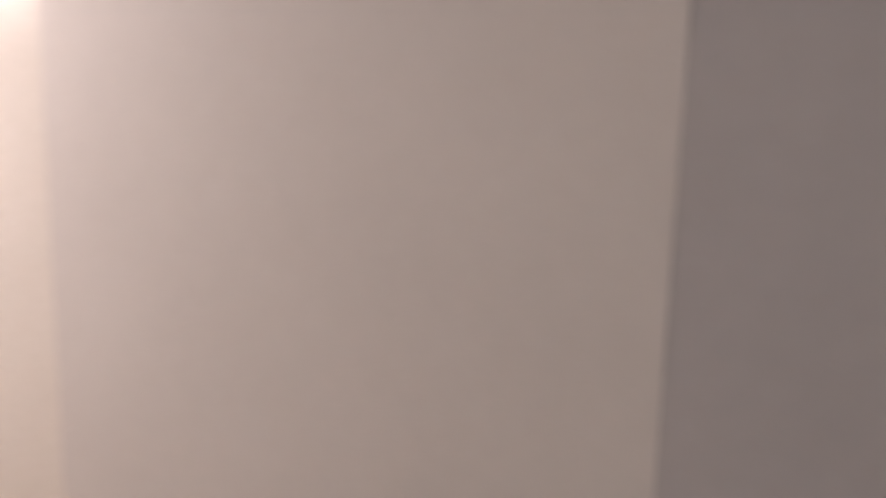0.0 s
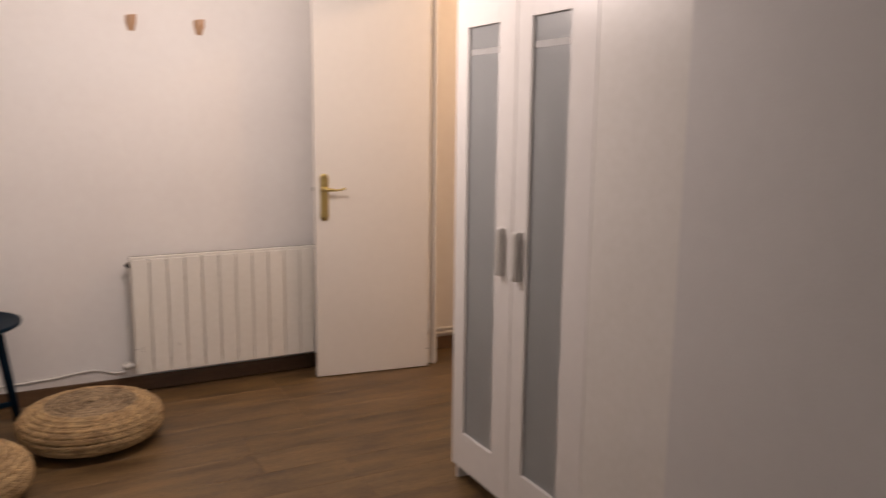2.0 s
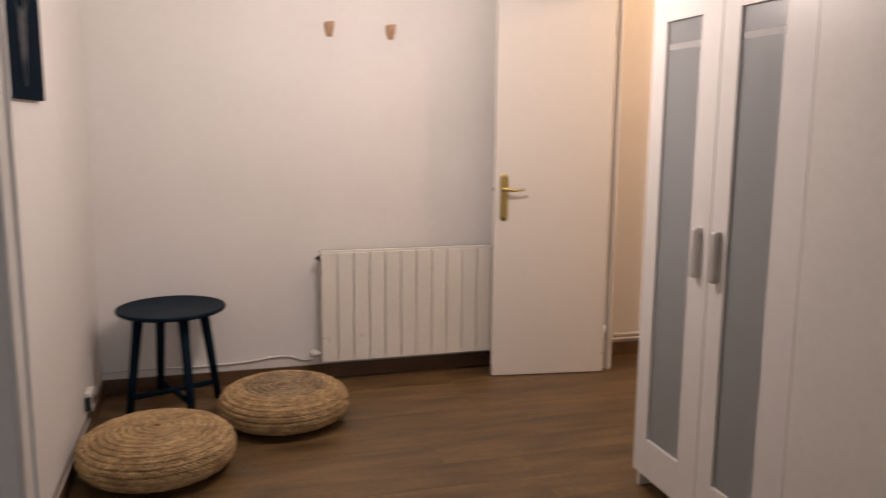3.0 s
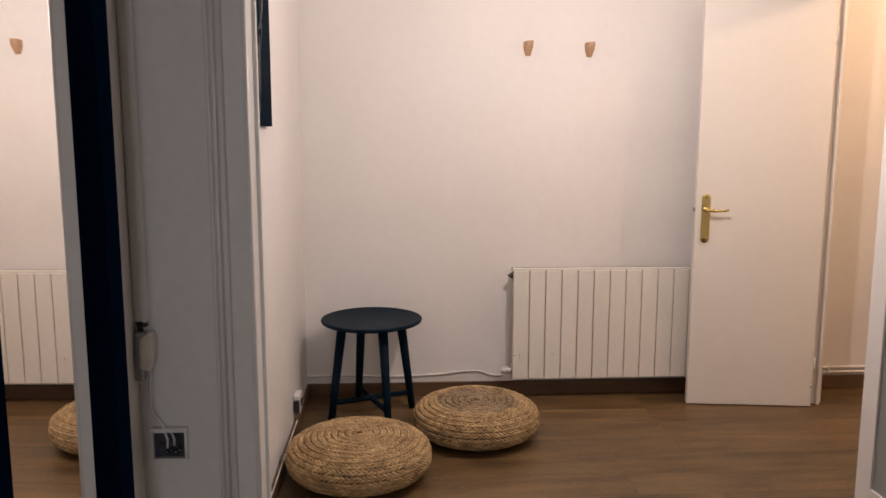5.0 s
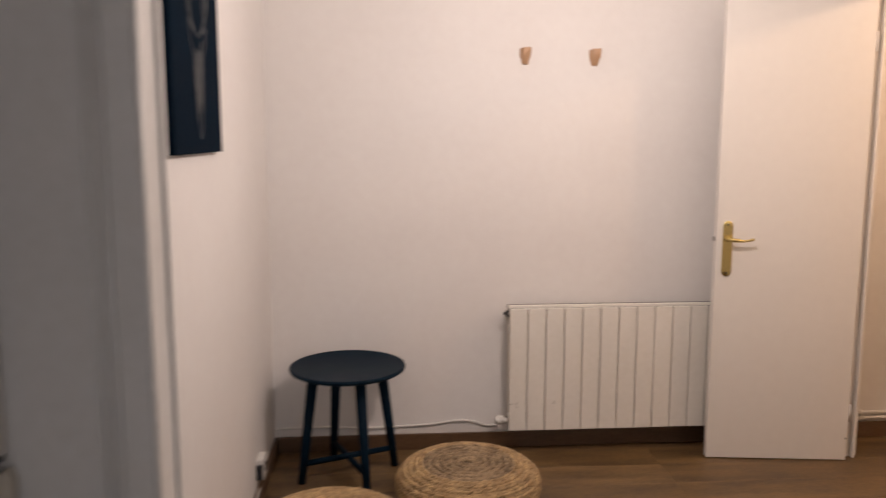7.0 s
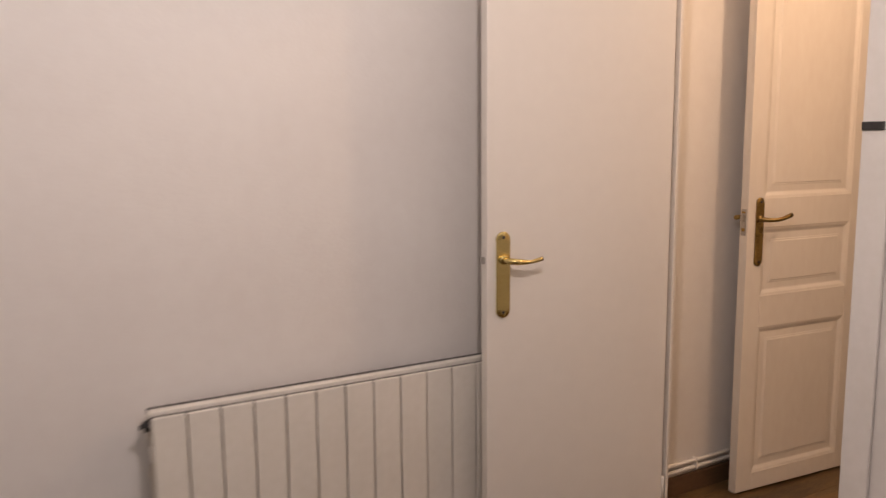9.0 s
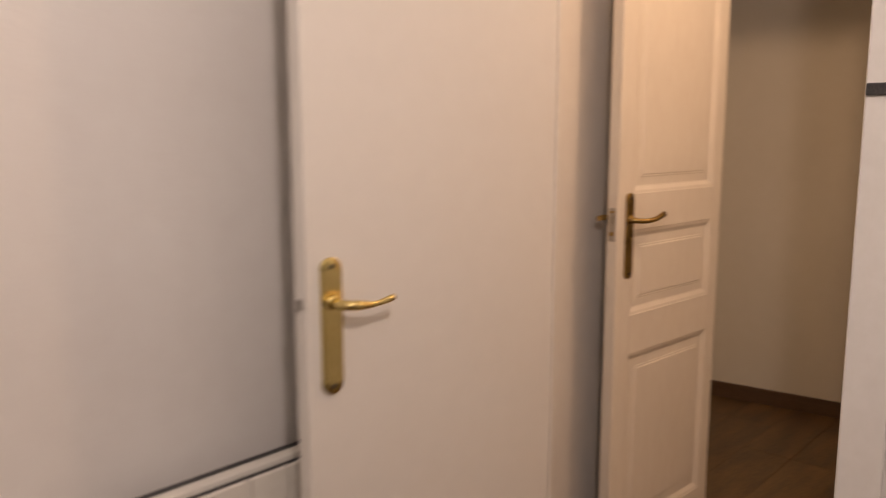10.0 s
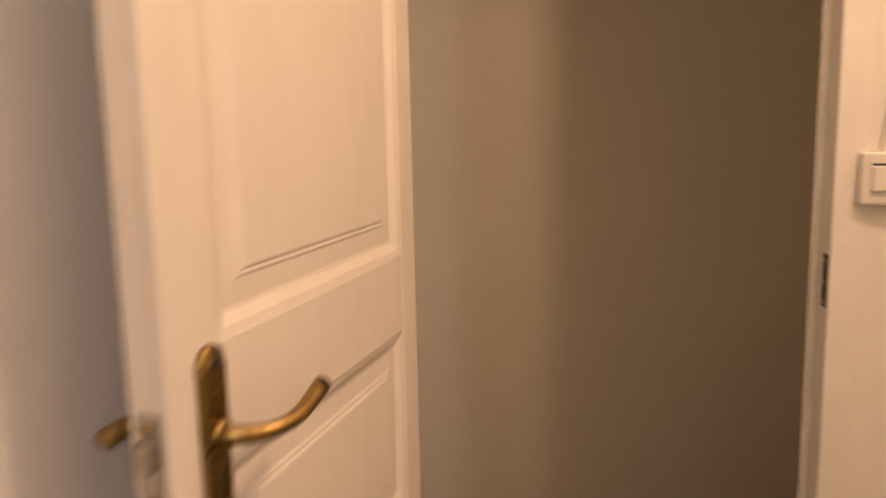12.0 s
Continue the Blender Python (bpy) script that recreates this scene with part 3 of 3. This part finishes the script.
# ---- braided poufs ----
def pouf(cx, cy, r, h, seed, rz, dip, label):
    rng = random.Random(seed)
    thing_ob = thing("floor_pouf", pose(cx, cy, 0, 0, 0, rz), label, "pouf", "braided poufs on the floor")
    # section: flat crown, bulging side, tucked base
    section = []
    for i in range(61):
        a = math.pi / 2 - math.pi * i / 60
        c, s = math.cos(a), math.sin(a)
        q, z = r * abs(c) ** 0.58, h / 2 + (h / 2) * (abs(s) ** 0.80) * (1 if s >= 0 else -1)
        if s > 0:
            z -= dip * max(0.0, min(1.0, (0.190 - q) / 0.040))
        section.append((q, z))
    core = [(max(0.0, q - 0.014) if q > 1e-4 else 0.0, h / 2 + (z - h / 2) * 0.86) for q, z in section]
    core[0], core[-1] = (0, core[0][1]), (0, core[-1][1])
    # core coloured near black, so the shade between strands is painted in
    part("core", lathe(core, sides=48), CORE_SHADE, thing_ob)
    cloth = {False: ([], []), True: ([], [])}   # outer plaits, and the darker middle
    unit = []
    for j in range(1, 4):
        b = math.pi * j / 4
        for k in range(6):
            a = math.pi * 2 * k / 6
            unit.append((-math.cos(b), math.sin(b) * math.cos(a), math.sin(b) * math.sin(a)))
    unit = [(-1, 0, 0)] + unit + [(1, 0, 0)]
    quads = [(0, 1 + (k + 1) % 6, 1 + k) for k in range(6)]
    for j in range(2):
        for k in range(6):
            p, q = 1 + j * 6 + k, 1 + j * 6 + (k + 1) % 6
            quads.append((p, q, q + 6, p + 6))
    quads += [(13 + k, 13 + (k + 1) % 6, 19) for k in range(6)]

    def strand(at, along, out, length, wide, thick, middle):
        verts, faces = cloth[middle]
        across = out.cross(along)
        first = len(verts)
        for u in unit:
            verts.append(at + along * u[0] * length + across * u[1] * wide + out * u[2] * thick)
        faces.extend(tuple(first + i for i in f) for f in quads)

    # walk down the section in even steps
    length, rows = 0.0, [(section[0], section[1])]
    next_at, turn = 0.010, 0
    for (q0, z0), (q1, z1) in zip(section, section[1:]):
        d = math.hypot(q1 - q0, z1 - z0)
        while next_at <= length + d:
            k = (next_at - length) / d
            rows.append(((q0 + (q1 - q0) * k, z0 + (z1 - z0) * k), (q1 - q0, z1 - z0)))
            next_at += (0.0112, 0.0165)[turn]
            turn = 1 - turn
        length += d
    for i, ((q, z), (dq, dz)) in enumerate(rows[1:]):
        if q < 0.012 or z < 0.012:
            continue
        n = math.hypot(dq, dz)
        sq, sz = -dz / n, dq / n
        if sq * q < 0 and abs(sq) > 0.2 or (z > h / 2 and sz < 0):
            sq, sz = -sq, -sz
        # paired rows lean towards each other and make the plait
        lean = 0.44 if i % 2 else -0.44
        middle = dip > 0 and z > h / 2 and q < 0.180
        size = 0.85 + 0.35 * min(1, q / r)
        count = max(5, int(2 * math.pi * q / (0.0168 * size)))
        start = 0.5 * (i % 2) + 0.1 * (i // 2)
        for k in range(count):
            a = 2 * math.pi * (k + start + rng.uniform(-0.07, 0.07)) / count
            radial = Vector((math.cos(a), math.sin(a), 0))
            around = Vector((-math.sin(a), math.cos(a), 0))
            out = (radial * sq + Vector((0, 0, 1)) * sz).normalized()
            down = out.cross(around)
            tilt = lean + rng.uniform(-0.09, 0.09)
            along = (around * math.cos(tilt) + down * math.sin(tilt)).normalized()
            at = radial * q + Vector((0, 0, z)) - out * (0.006 + rng.uniform(0, 0.003)) 
            strand(at, along, out, 0.0135 * size * rng.uniform(0.88, 1.18), 0.0060 * rng.uniform(0.82, 1.15), 0.0076 * rng.uniform(0.85, 1.15), middle)
    for middle, (verts, faces) in cloth.items():
        if not verts:
            continue
        mesh = bpy.data.meshes.new("braid")
        mesh.from_pydata([tuple(v) for v in verts], [], faces)
        mesh.polygons.foreach_set("use_smooth", [True] * len(mesh.polygons))
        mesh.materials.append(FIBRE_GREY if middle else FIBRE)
        braid = new("middle_braid" if middle else "braid", mesh)
        braid.parent = thing_ob
        tagged(braid, "greyer plaited fibre in the middle" if middle else "plaited straw-coloured fibre", kind="stuff")


pouf(0.318, -0.985, 0.294, 0.190, 3, 0, 0.0, "round flat floor pouf plaited of pale banana fibre")
pouf(0.832, -0.575, 0.290, 0.186, 8, 70, 0.008, "round plaited fibre floor pouf with a sunken darker middle")


# ---- picture ----
def picture():
    pic = thing("canvas_picture", pose(0, 0, 0), "black canvas with a fine pale line drawing", "picture")
    y0, y1, z0, z1 = -1.615, -1.065, 1.400, 2.120
    part("canvas", box(0.001, 0.022, y0, y1, z0, z1, 0.002), CANVAS, pic)
    lines = []
    m = -1.335
    rng = random.Random(11)
    half = [(0.0, 0.038), (0.016, 0.060), (0.030, 0.100), (0.044, 0.160), (0.054, 0.215), (0.050, 0.240), (0.062, 0.262), (0.088, 0.300), (0.100, 0.345), (0.066, 0.326), (0.030, 0.318), (0.0, 0.305)]
    for s in (-1, 1):
        lines.append([(s * w, z) for w, z in half])
        lines.append([(s * 0.034, 0.318), (s * 0.074, 0.356), (s * 0.108, 0.400), (s * 0.124, 0.470), (s * 0.116, 0.560), (s * 0.092, 0.660)])
        lines.append([(s * 0.044, 0.322), (s * 0.086, 0.352), (s * 0.120, 0.396), (s * 0.136, 0.470), (s * 0.128, 0.560), (s * 0.092, 0.660)])
        lines.append([(s * 0.074, 0.356), (s * 0.064, 0.400), (s * 0.060, 0.452)])
        lines.append([(s * 0.100, 0.385), (s * 0.092, 0.430), (s * 0.096, 0.470)])
        lines.append([(s * 0.124, 0.450), (s * 0.160, 0.500), (s * 0.168, 0.570)])
        lines.append([(s * 0.122, 0.530), (s * 0.094, 0.570), (s * 0.088, 0.620)])
        lines.append([(s * 0.020, 0.215), (s * 0.036, 0.228), (s * 0.046, 0.218)])
    for k in range(22):   # fine hatching down the face and round the brow
        w, z = rng.uniform(-0.040, 0.040), rng.uniform(0.150, 0.300)
        drop = rng.uniform(0.03, 0.10)
        lines.append([(w, z), (w * 0.85 + rng.uniform(-0.006, 0.006), z - drop * 0.5), (w * 0.60, max(0.060, z - drop))])
    for ln in lines:
        part("drawn_line", tube([(0.0226, m + y, z0 + z) for y, z in ln], 0.0008, 5), CHALK, pic)


picture()


# ---- wall socket ----
sock = thing("wall_socket", pose(0, -0.50, 0.150), "white surface-mounted wall socket near the floor", "socket")
part("housing", box(0.001, 0.030, -0.045, 0.045, -0.042, 0.042, 0.004), PLASTIC, sock)
part("plug", box(0.004, 0.028, -0.060, -0.045, -0.036, 0.024, 0.004), BLACK_PLASTIC, sock, "black plug on the socket's side")
part("socket_face", turned(lathe([(0, 0), (0.021, 0), (0.021, 0.002), (0.018, 0.002), (0.017, -0.0), (0, -0.0)], sides=24), pose(0.0302, 0, 0, 0, 90)), BLACK_PLASTIC, sock, "dark socket recess")


# ---- wardrobe ----
def wardrobe():
    war = thing("wardrobe", pose(2.04, -1.555, 0), "white two-door wardrobe with frosted panes", "wardrobe")
    w, d, h = 0.794, 0.50, 1.80
    part("side_panel", box(0.020, d, -0.018, 0, 0, h - 0.018, 0.0015), FOIL, war)
    part("side_panel", box(0.020, d, -w, -w + 0.018, 0, h - 0.018, 0.0015), FOIL, war)
    part("top_panel", box(0.004, d, -w - 0.004, 0.004, h - 0.018, h, 0.002), FOIL, war)
    part("bottom_panel", box(0.022, d - 0.006, -w + 0.018, -0.018, 0.075, 0.093, 0.001), FOIL, war)
    part("back_panel", box(d - 0.006, d - 0.002, -w + 0.018, -0.018, 0.05, h - 0.02), FOIL, war)
    part("shelf", box(0.0135, d - 0.008, -w + 0.019, -0.019, 1.580, 1.602, 0.001), FOIL, war)
    part("clothes_rail", tube([(0.26, -w + 0.018, 1.53), (0.26, -0.018, 1.53)], 0.012, 12), STEEL, war)
    part("plinth", box(0.075, 0.090, -w + 0.018, -0.018, 0.0, 0.066, 0.001), FOIL, war, "white set-back plinth")
    for y0, y1, hy, near in ((-0.392, -0.002, -0.338, 0.106), (-0.794, -0.396, -0.440, 0.122)):
        dr = part("wardrobe_door", box(0.006, 0.018, y0, y0 + near, 0.066, h - 0.022, 0.0015), FOIL, war)
        part("stile", box(0.0, 0.018, y1 - 0.083, y1, 0.066, h - 0.022, 0.0015), FOIL, dr)
        part("stile", box(0.0, 0.0065, y0, y0 + near, 0.066, h - 0.022, 0.0015), FOIL, dr)
        part("rail", box(0.0, 0.018, y0 + near, y1 - 0.083, h - 0.022 - 0.100, h - 0.022, 0.0015), FOIL, dr)
        part("rail", box(0.0, 0.018, y0 + near, y1 - 0.083, 0.066, 0.208, 0.0015), FOIL, dr)
        part("shelf_edge", box(0.0086, 0.0135, y0 + near, y1 - 0.083, 1.584, 1.604, 0.0005), SHELF, dr, "pale shelf edge showing through the pane")
        pane = part("pane", box(0.009, 0.013, y0 + near, y1 - 0.083, 0.208, h - 0.122), FROST, dr, "frosted translucent pane")
        part("handle", prism([(-0.024, 0.866), (-0.020, 0.858), (0.0, 0.858), (0.0, 1.018), (-0.020, 1.018), (-0.024, 1.010)], hy - 0.010, hy + 0.010, 0.0015), ALUMINIUM, dr, "slim brushed metal handle")


wardrobe()


# ---- mirror and wiring on the shaded side ----
def wall_mirror():
    mir = thing("wall_mirror", pose(-0.018, -2.911, 0, 0, 0, -1.1), "tall wall mirror in a slim black frame", "mirror")
    y0, y1, z0, z1, fw = -0.232, 0.232, 0.30, 1.95, 0.060
    xb, xf = -0.030, 0.022
    part("frame_side", box(xb, xf, y0, y0 + fw, z0, z1, 0.002), FRAME_BLACK, mir)
    part("frame_side", box(xb, xf, y1 - fw, y1, z0, z1, 0.002), FRAME_BLACK, mir)
    part("frame_rail", box(xb, xf, y0 + fw, y1 - fw, z1 - fw, z1, 0.002), FRAME_BLACK, mir)
    part("frame_rail", box(xb, xf, y0 + fw, y1 - fw, z0, z0 + fw, 0.002), FRAME_BLACK, mir)
    part("mirror_glass", box(-0.004, 0.0, y0 + fw, y1 - fw, z0 + fw, z1 - fw), MIRROR, mir, "silvered mirror glass")
    part("backing", box(-0.044, xb, y0 + 0.03, y1 - 0.03, z0 + 0.03, z1 - 0.03), FRAME_BLACK, mir)


wall_mirror()

casing = tagged(thing("opening_casing", pose(0, 0, 0), "white moulded casing on the pier of the opening", "casing"), kind="structure")
part("flat_band", box(0.134, 0.177, -2.414, -2.4005, 0, 2.20, 0.003), TRIM, casing)
part("moulding", tube([(0.126, -2.405, 0), (0.126, -2.405, 2.20)], 0.008, 12), TRIM, casing)
part("moulding", tube([(0.111, -2.403, 0), (0.111, -2.403, 2.20)], 0.005, 10), TRIM, casing)
part("moulding", tube([(0.100, -2.402, 0), (0.100, -2.402, 2.20)], 0.004, 10), TRIM, casing)
part("corner_bead", tube([(0.176, -2.408, 0), (0.176, -2.408, 2.20)], 0.007, 10), TRIM, casing)

trunk = thing("cable_trunking", pose(0, 0, 0), "white plastic cable trunking on the wall corner", "trunking")
part("cover", box(-0.0655, -0.036, -2.418, -2.401, 0.992, 2.20, 0.004), PLASTIC, trunk)
part("lip", box(-0.0465, -0.036, -2.424, -2.4185, 0.992, 2.20, 0.002), PLASTIC, trunk)
part("broken_end", box(-0.060, -0.040, -2.415, -2.401, 0.980, 0.992, 0.002), BLACK_PLASTIC, trunk, "dark open end of the trunking")
sw = thing("hanging_switch", pose(-0.050, -2.401, 0.925), "white plastic pull switch hanging from the trunking", "switch")
part("body", turned(box(-0.016, 0.006, -0.026, 0.0, -0.058, 0.046, 0.005), pose(0, 0, 0, 0, 4)), SHELF, sw, "grey side of the casing")
part("rocker", turned(prism([(-0.002, -0.030), (0.020, -0.034), (0.028, -0.012), (0.027, 0.030), (0.018, 0.052), (-0.004, 0.034)], -0.034, -0.006, 0.004), pose(0, 0, 0, 0, 4)), CREAM_PLASTIC, sw, "rounded cream front of the casing")
part("neck", tube([(-0.004, -0.012, 0.040), (-0.003, -0.012, 0.062)], 0.006, 10), BLACK_PLASTIC, sw)
wire("switch_cable", [(-0.040, -2.408, 0.885), (-0.041, -2.409, 0.83), (-0.036, -2.410, 0.79), (-0.022, -2.412, 0.772), (-0.012, -2.412, 0.752)], 0.004, CABLE, "white cable down to the junction box", "cable")
jb = thing("junction_box", pose(-0.003, -2.4005, 0.725), "open recessed electric box with bare wires", "junction box")
part("rim", joined(box(-0.042, 0.034, -0.016, 0, 0.026, 0.036, 0.0015), box(-0.042, 0.034, -0.012, 0, -0.037, -0.032, 0.001), box(-0.042, -0.037, -0.014, 0, -0.032, 0.026, 0.001), box(0.028, 0.034, -0.014, 0, -0.032, 0.026, 0.001)), PLASTIC, jb)
part("box_back", box(-0.037, 0.028, -0.0015, 0, -0.032, 0.026), BOX_GREY, jb, "dull blue-grey box interior")
part("knockout", turned(lathe([(0, 0), (0.007, 0), (0.006, 0.002), (0.004, 0.002), (0.0035, 0.0005), (0, 0.0005)], sides=16), pose(-0.024, -0.0015, -0.004, 90)), DARK_IRON, jb)
for k, x in enumerate((-0.010, -0.001, 0.008, 0.017)):
    z = -0.020 + 0.004 * (k % 2)
    block = part("terminal", box(x - 0.0035, x + 0.0035, -0.009, -0.001, z - 0.006, z + 0.007, 0.001), BLACK_PLASTIC, jb)
    part("terminal_screw", turned(lathe([(0, 0), (0.0018, 0), (0.0016, 0.001), (0, 0.001)], sides=8), pose(x, -0.009, z + 0.001, 90)), STEEL, block)
for x, low, mat in ((-0.010, -0.010, CABLE), (0.004, -0.004, CABLE), (0.013, -0.008, BLACK_PLASTIC)):
    part("lead", tube([(x - 0.003, -0.010, 0.026), (x + 0.004, -0.014, 0.012), (x + 0.001, -0.008, low)], 0.0026, 6), mat, jb)

# ---- corridor switch ----
cs = thing("light_switch", M2 @ pose(PX2, -0.832, 1.205), "white square light switch with a cable above", "light switch")
part("housing", box(-0.020, 0.0, -0.040, 0.036, -0.038, 0.038, 0.004), PLASTIC, cs)
part("rocker", box(-0.025, -0.019, -0.031, 0.022, -0.018, 0.018, 0.002), PLASTIC, cs)
part("rocker_slot", box(-0.0212, -0.0195, -0.031, 0.022, 0.0195, 0.022), DARK_IRON, cs)
wire("switch_lead", [M2 @ Vector((PX2 - 0.004, y, z)) for y, z in ((-0.829, 1.243), (-0.836, 1.32), (-0.840, 1.42), (-0.839, 1.52), (-0.843, 1.7), (-0.845, CEIL - 0.01))], 0.004, CABLE, "white cable clipped up the wall to the switch", "cable")


# ---- lamps ----
def pendant_light(x, y, z, glow, label):
    """A bare bulb on a cord; z is the lowest point of the glass."""
    cl = thing("pendant_light", pose(x, y, z), label, "pendant light")
    rise = CEIL - z
    part("ceiling_rose", lathe([(0, rise), (0.045, rise), (0.042, rise - 0.016), (0.012, rise - 0.028), (0, rise - 0.028)], sides=32), TRIM, cl)
    part("cord", tube([(0, 0, rise - 0.026), (0, 0, 0.115)], 0.003, 8), CABLE, cl)
    part("lamp_holder", lathe([(0, 0.125), (0.010, 0.122), (0.019, 0.105), (0.019, 0.070), (0.015, 0.066), (0, 0.066)], sides=24), PLASTIC, cl)
    part("bulb", lathe([(0, 0.0), (0.014, 0.003), (0.026, 0.014), (0.029, 0.030), (0.022, 0.050), (0.014, 0.066), (0, 0.068)], sides=24), glow, cl, "lit bulb")


pendant_light(LAMP_X, LAMP_Y, 2.03, GLOW_HALL, "white pendant light with a lit bare bulb on a cord")
pendant_light(CORR_X, CORR_Y, 2.305, GLOW_CORRIDOR, "pendant light with a lit warm bulb on a cord")

# ---- floor planks ----
PW, PL = 0.19, 1.285
plank_meshes = {}


def plank(x0, x1, y0, y1):
    key = (round(x1 - x0, 3), round(y1 - y0, 3))
    if key not in plank_meshes:
        plank_meshes[key] = mesh_of("plank", box(0, key[0] - 0.0007, 0, key[1] - 0.0007, -0.012, 0, 0.0006, 1), PLANK)
    ob = new("plank", plank_meshes[key])
    ob.location = (x0, y0, 0)
    ob.parent = floor


rng = random.Random(5)
y = -6.15
while y < 1.35:
    x, first = -0.20, rng.choice((0.32, 0.64, 0.96, 1.285))
    while x < 5.25 - 0.01:
        end = min(5.25, x + first)
        plank(x, end, y, min(1.35, y + PW))
        x, first = end, PL
    y += PW
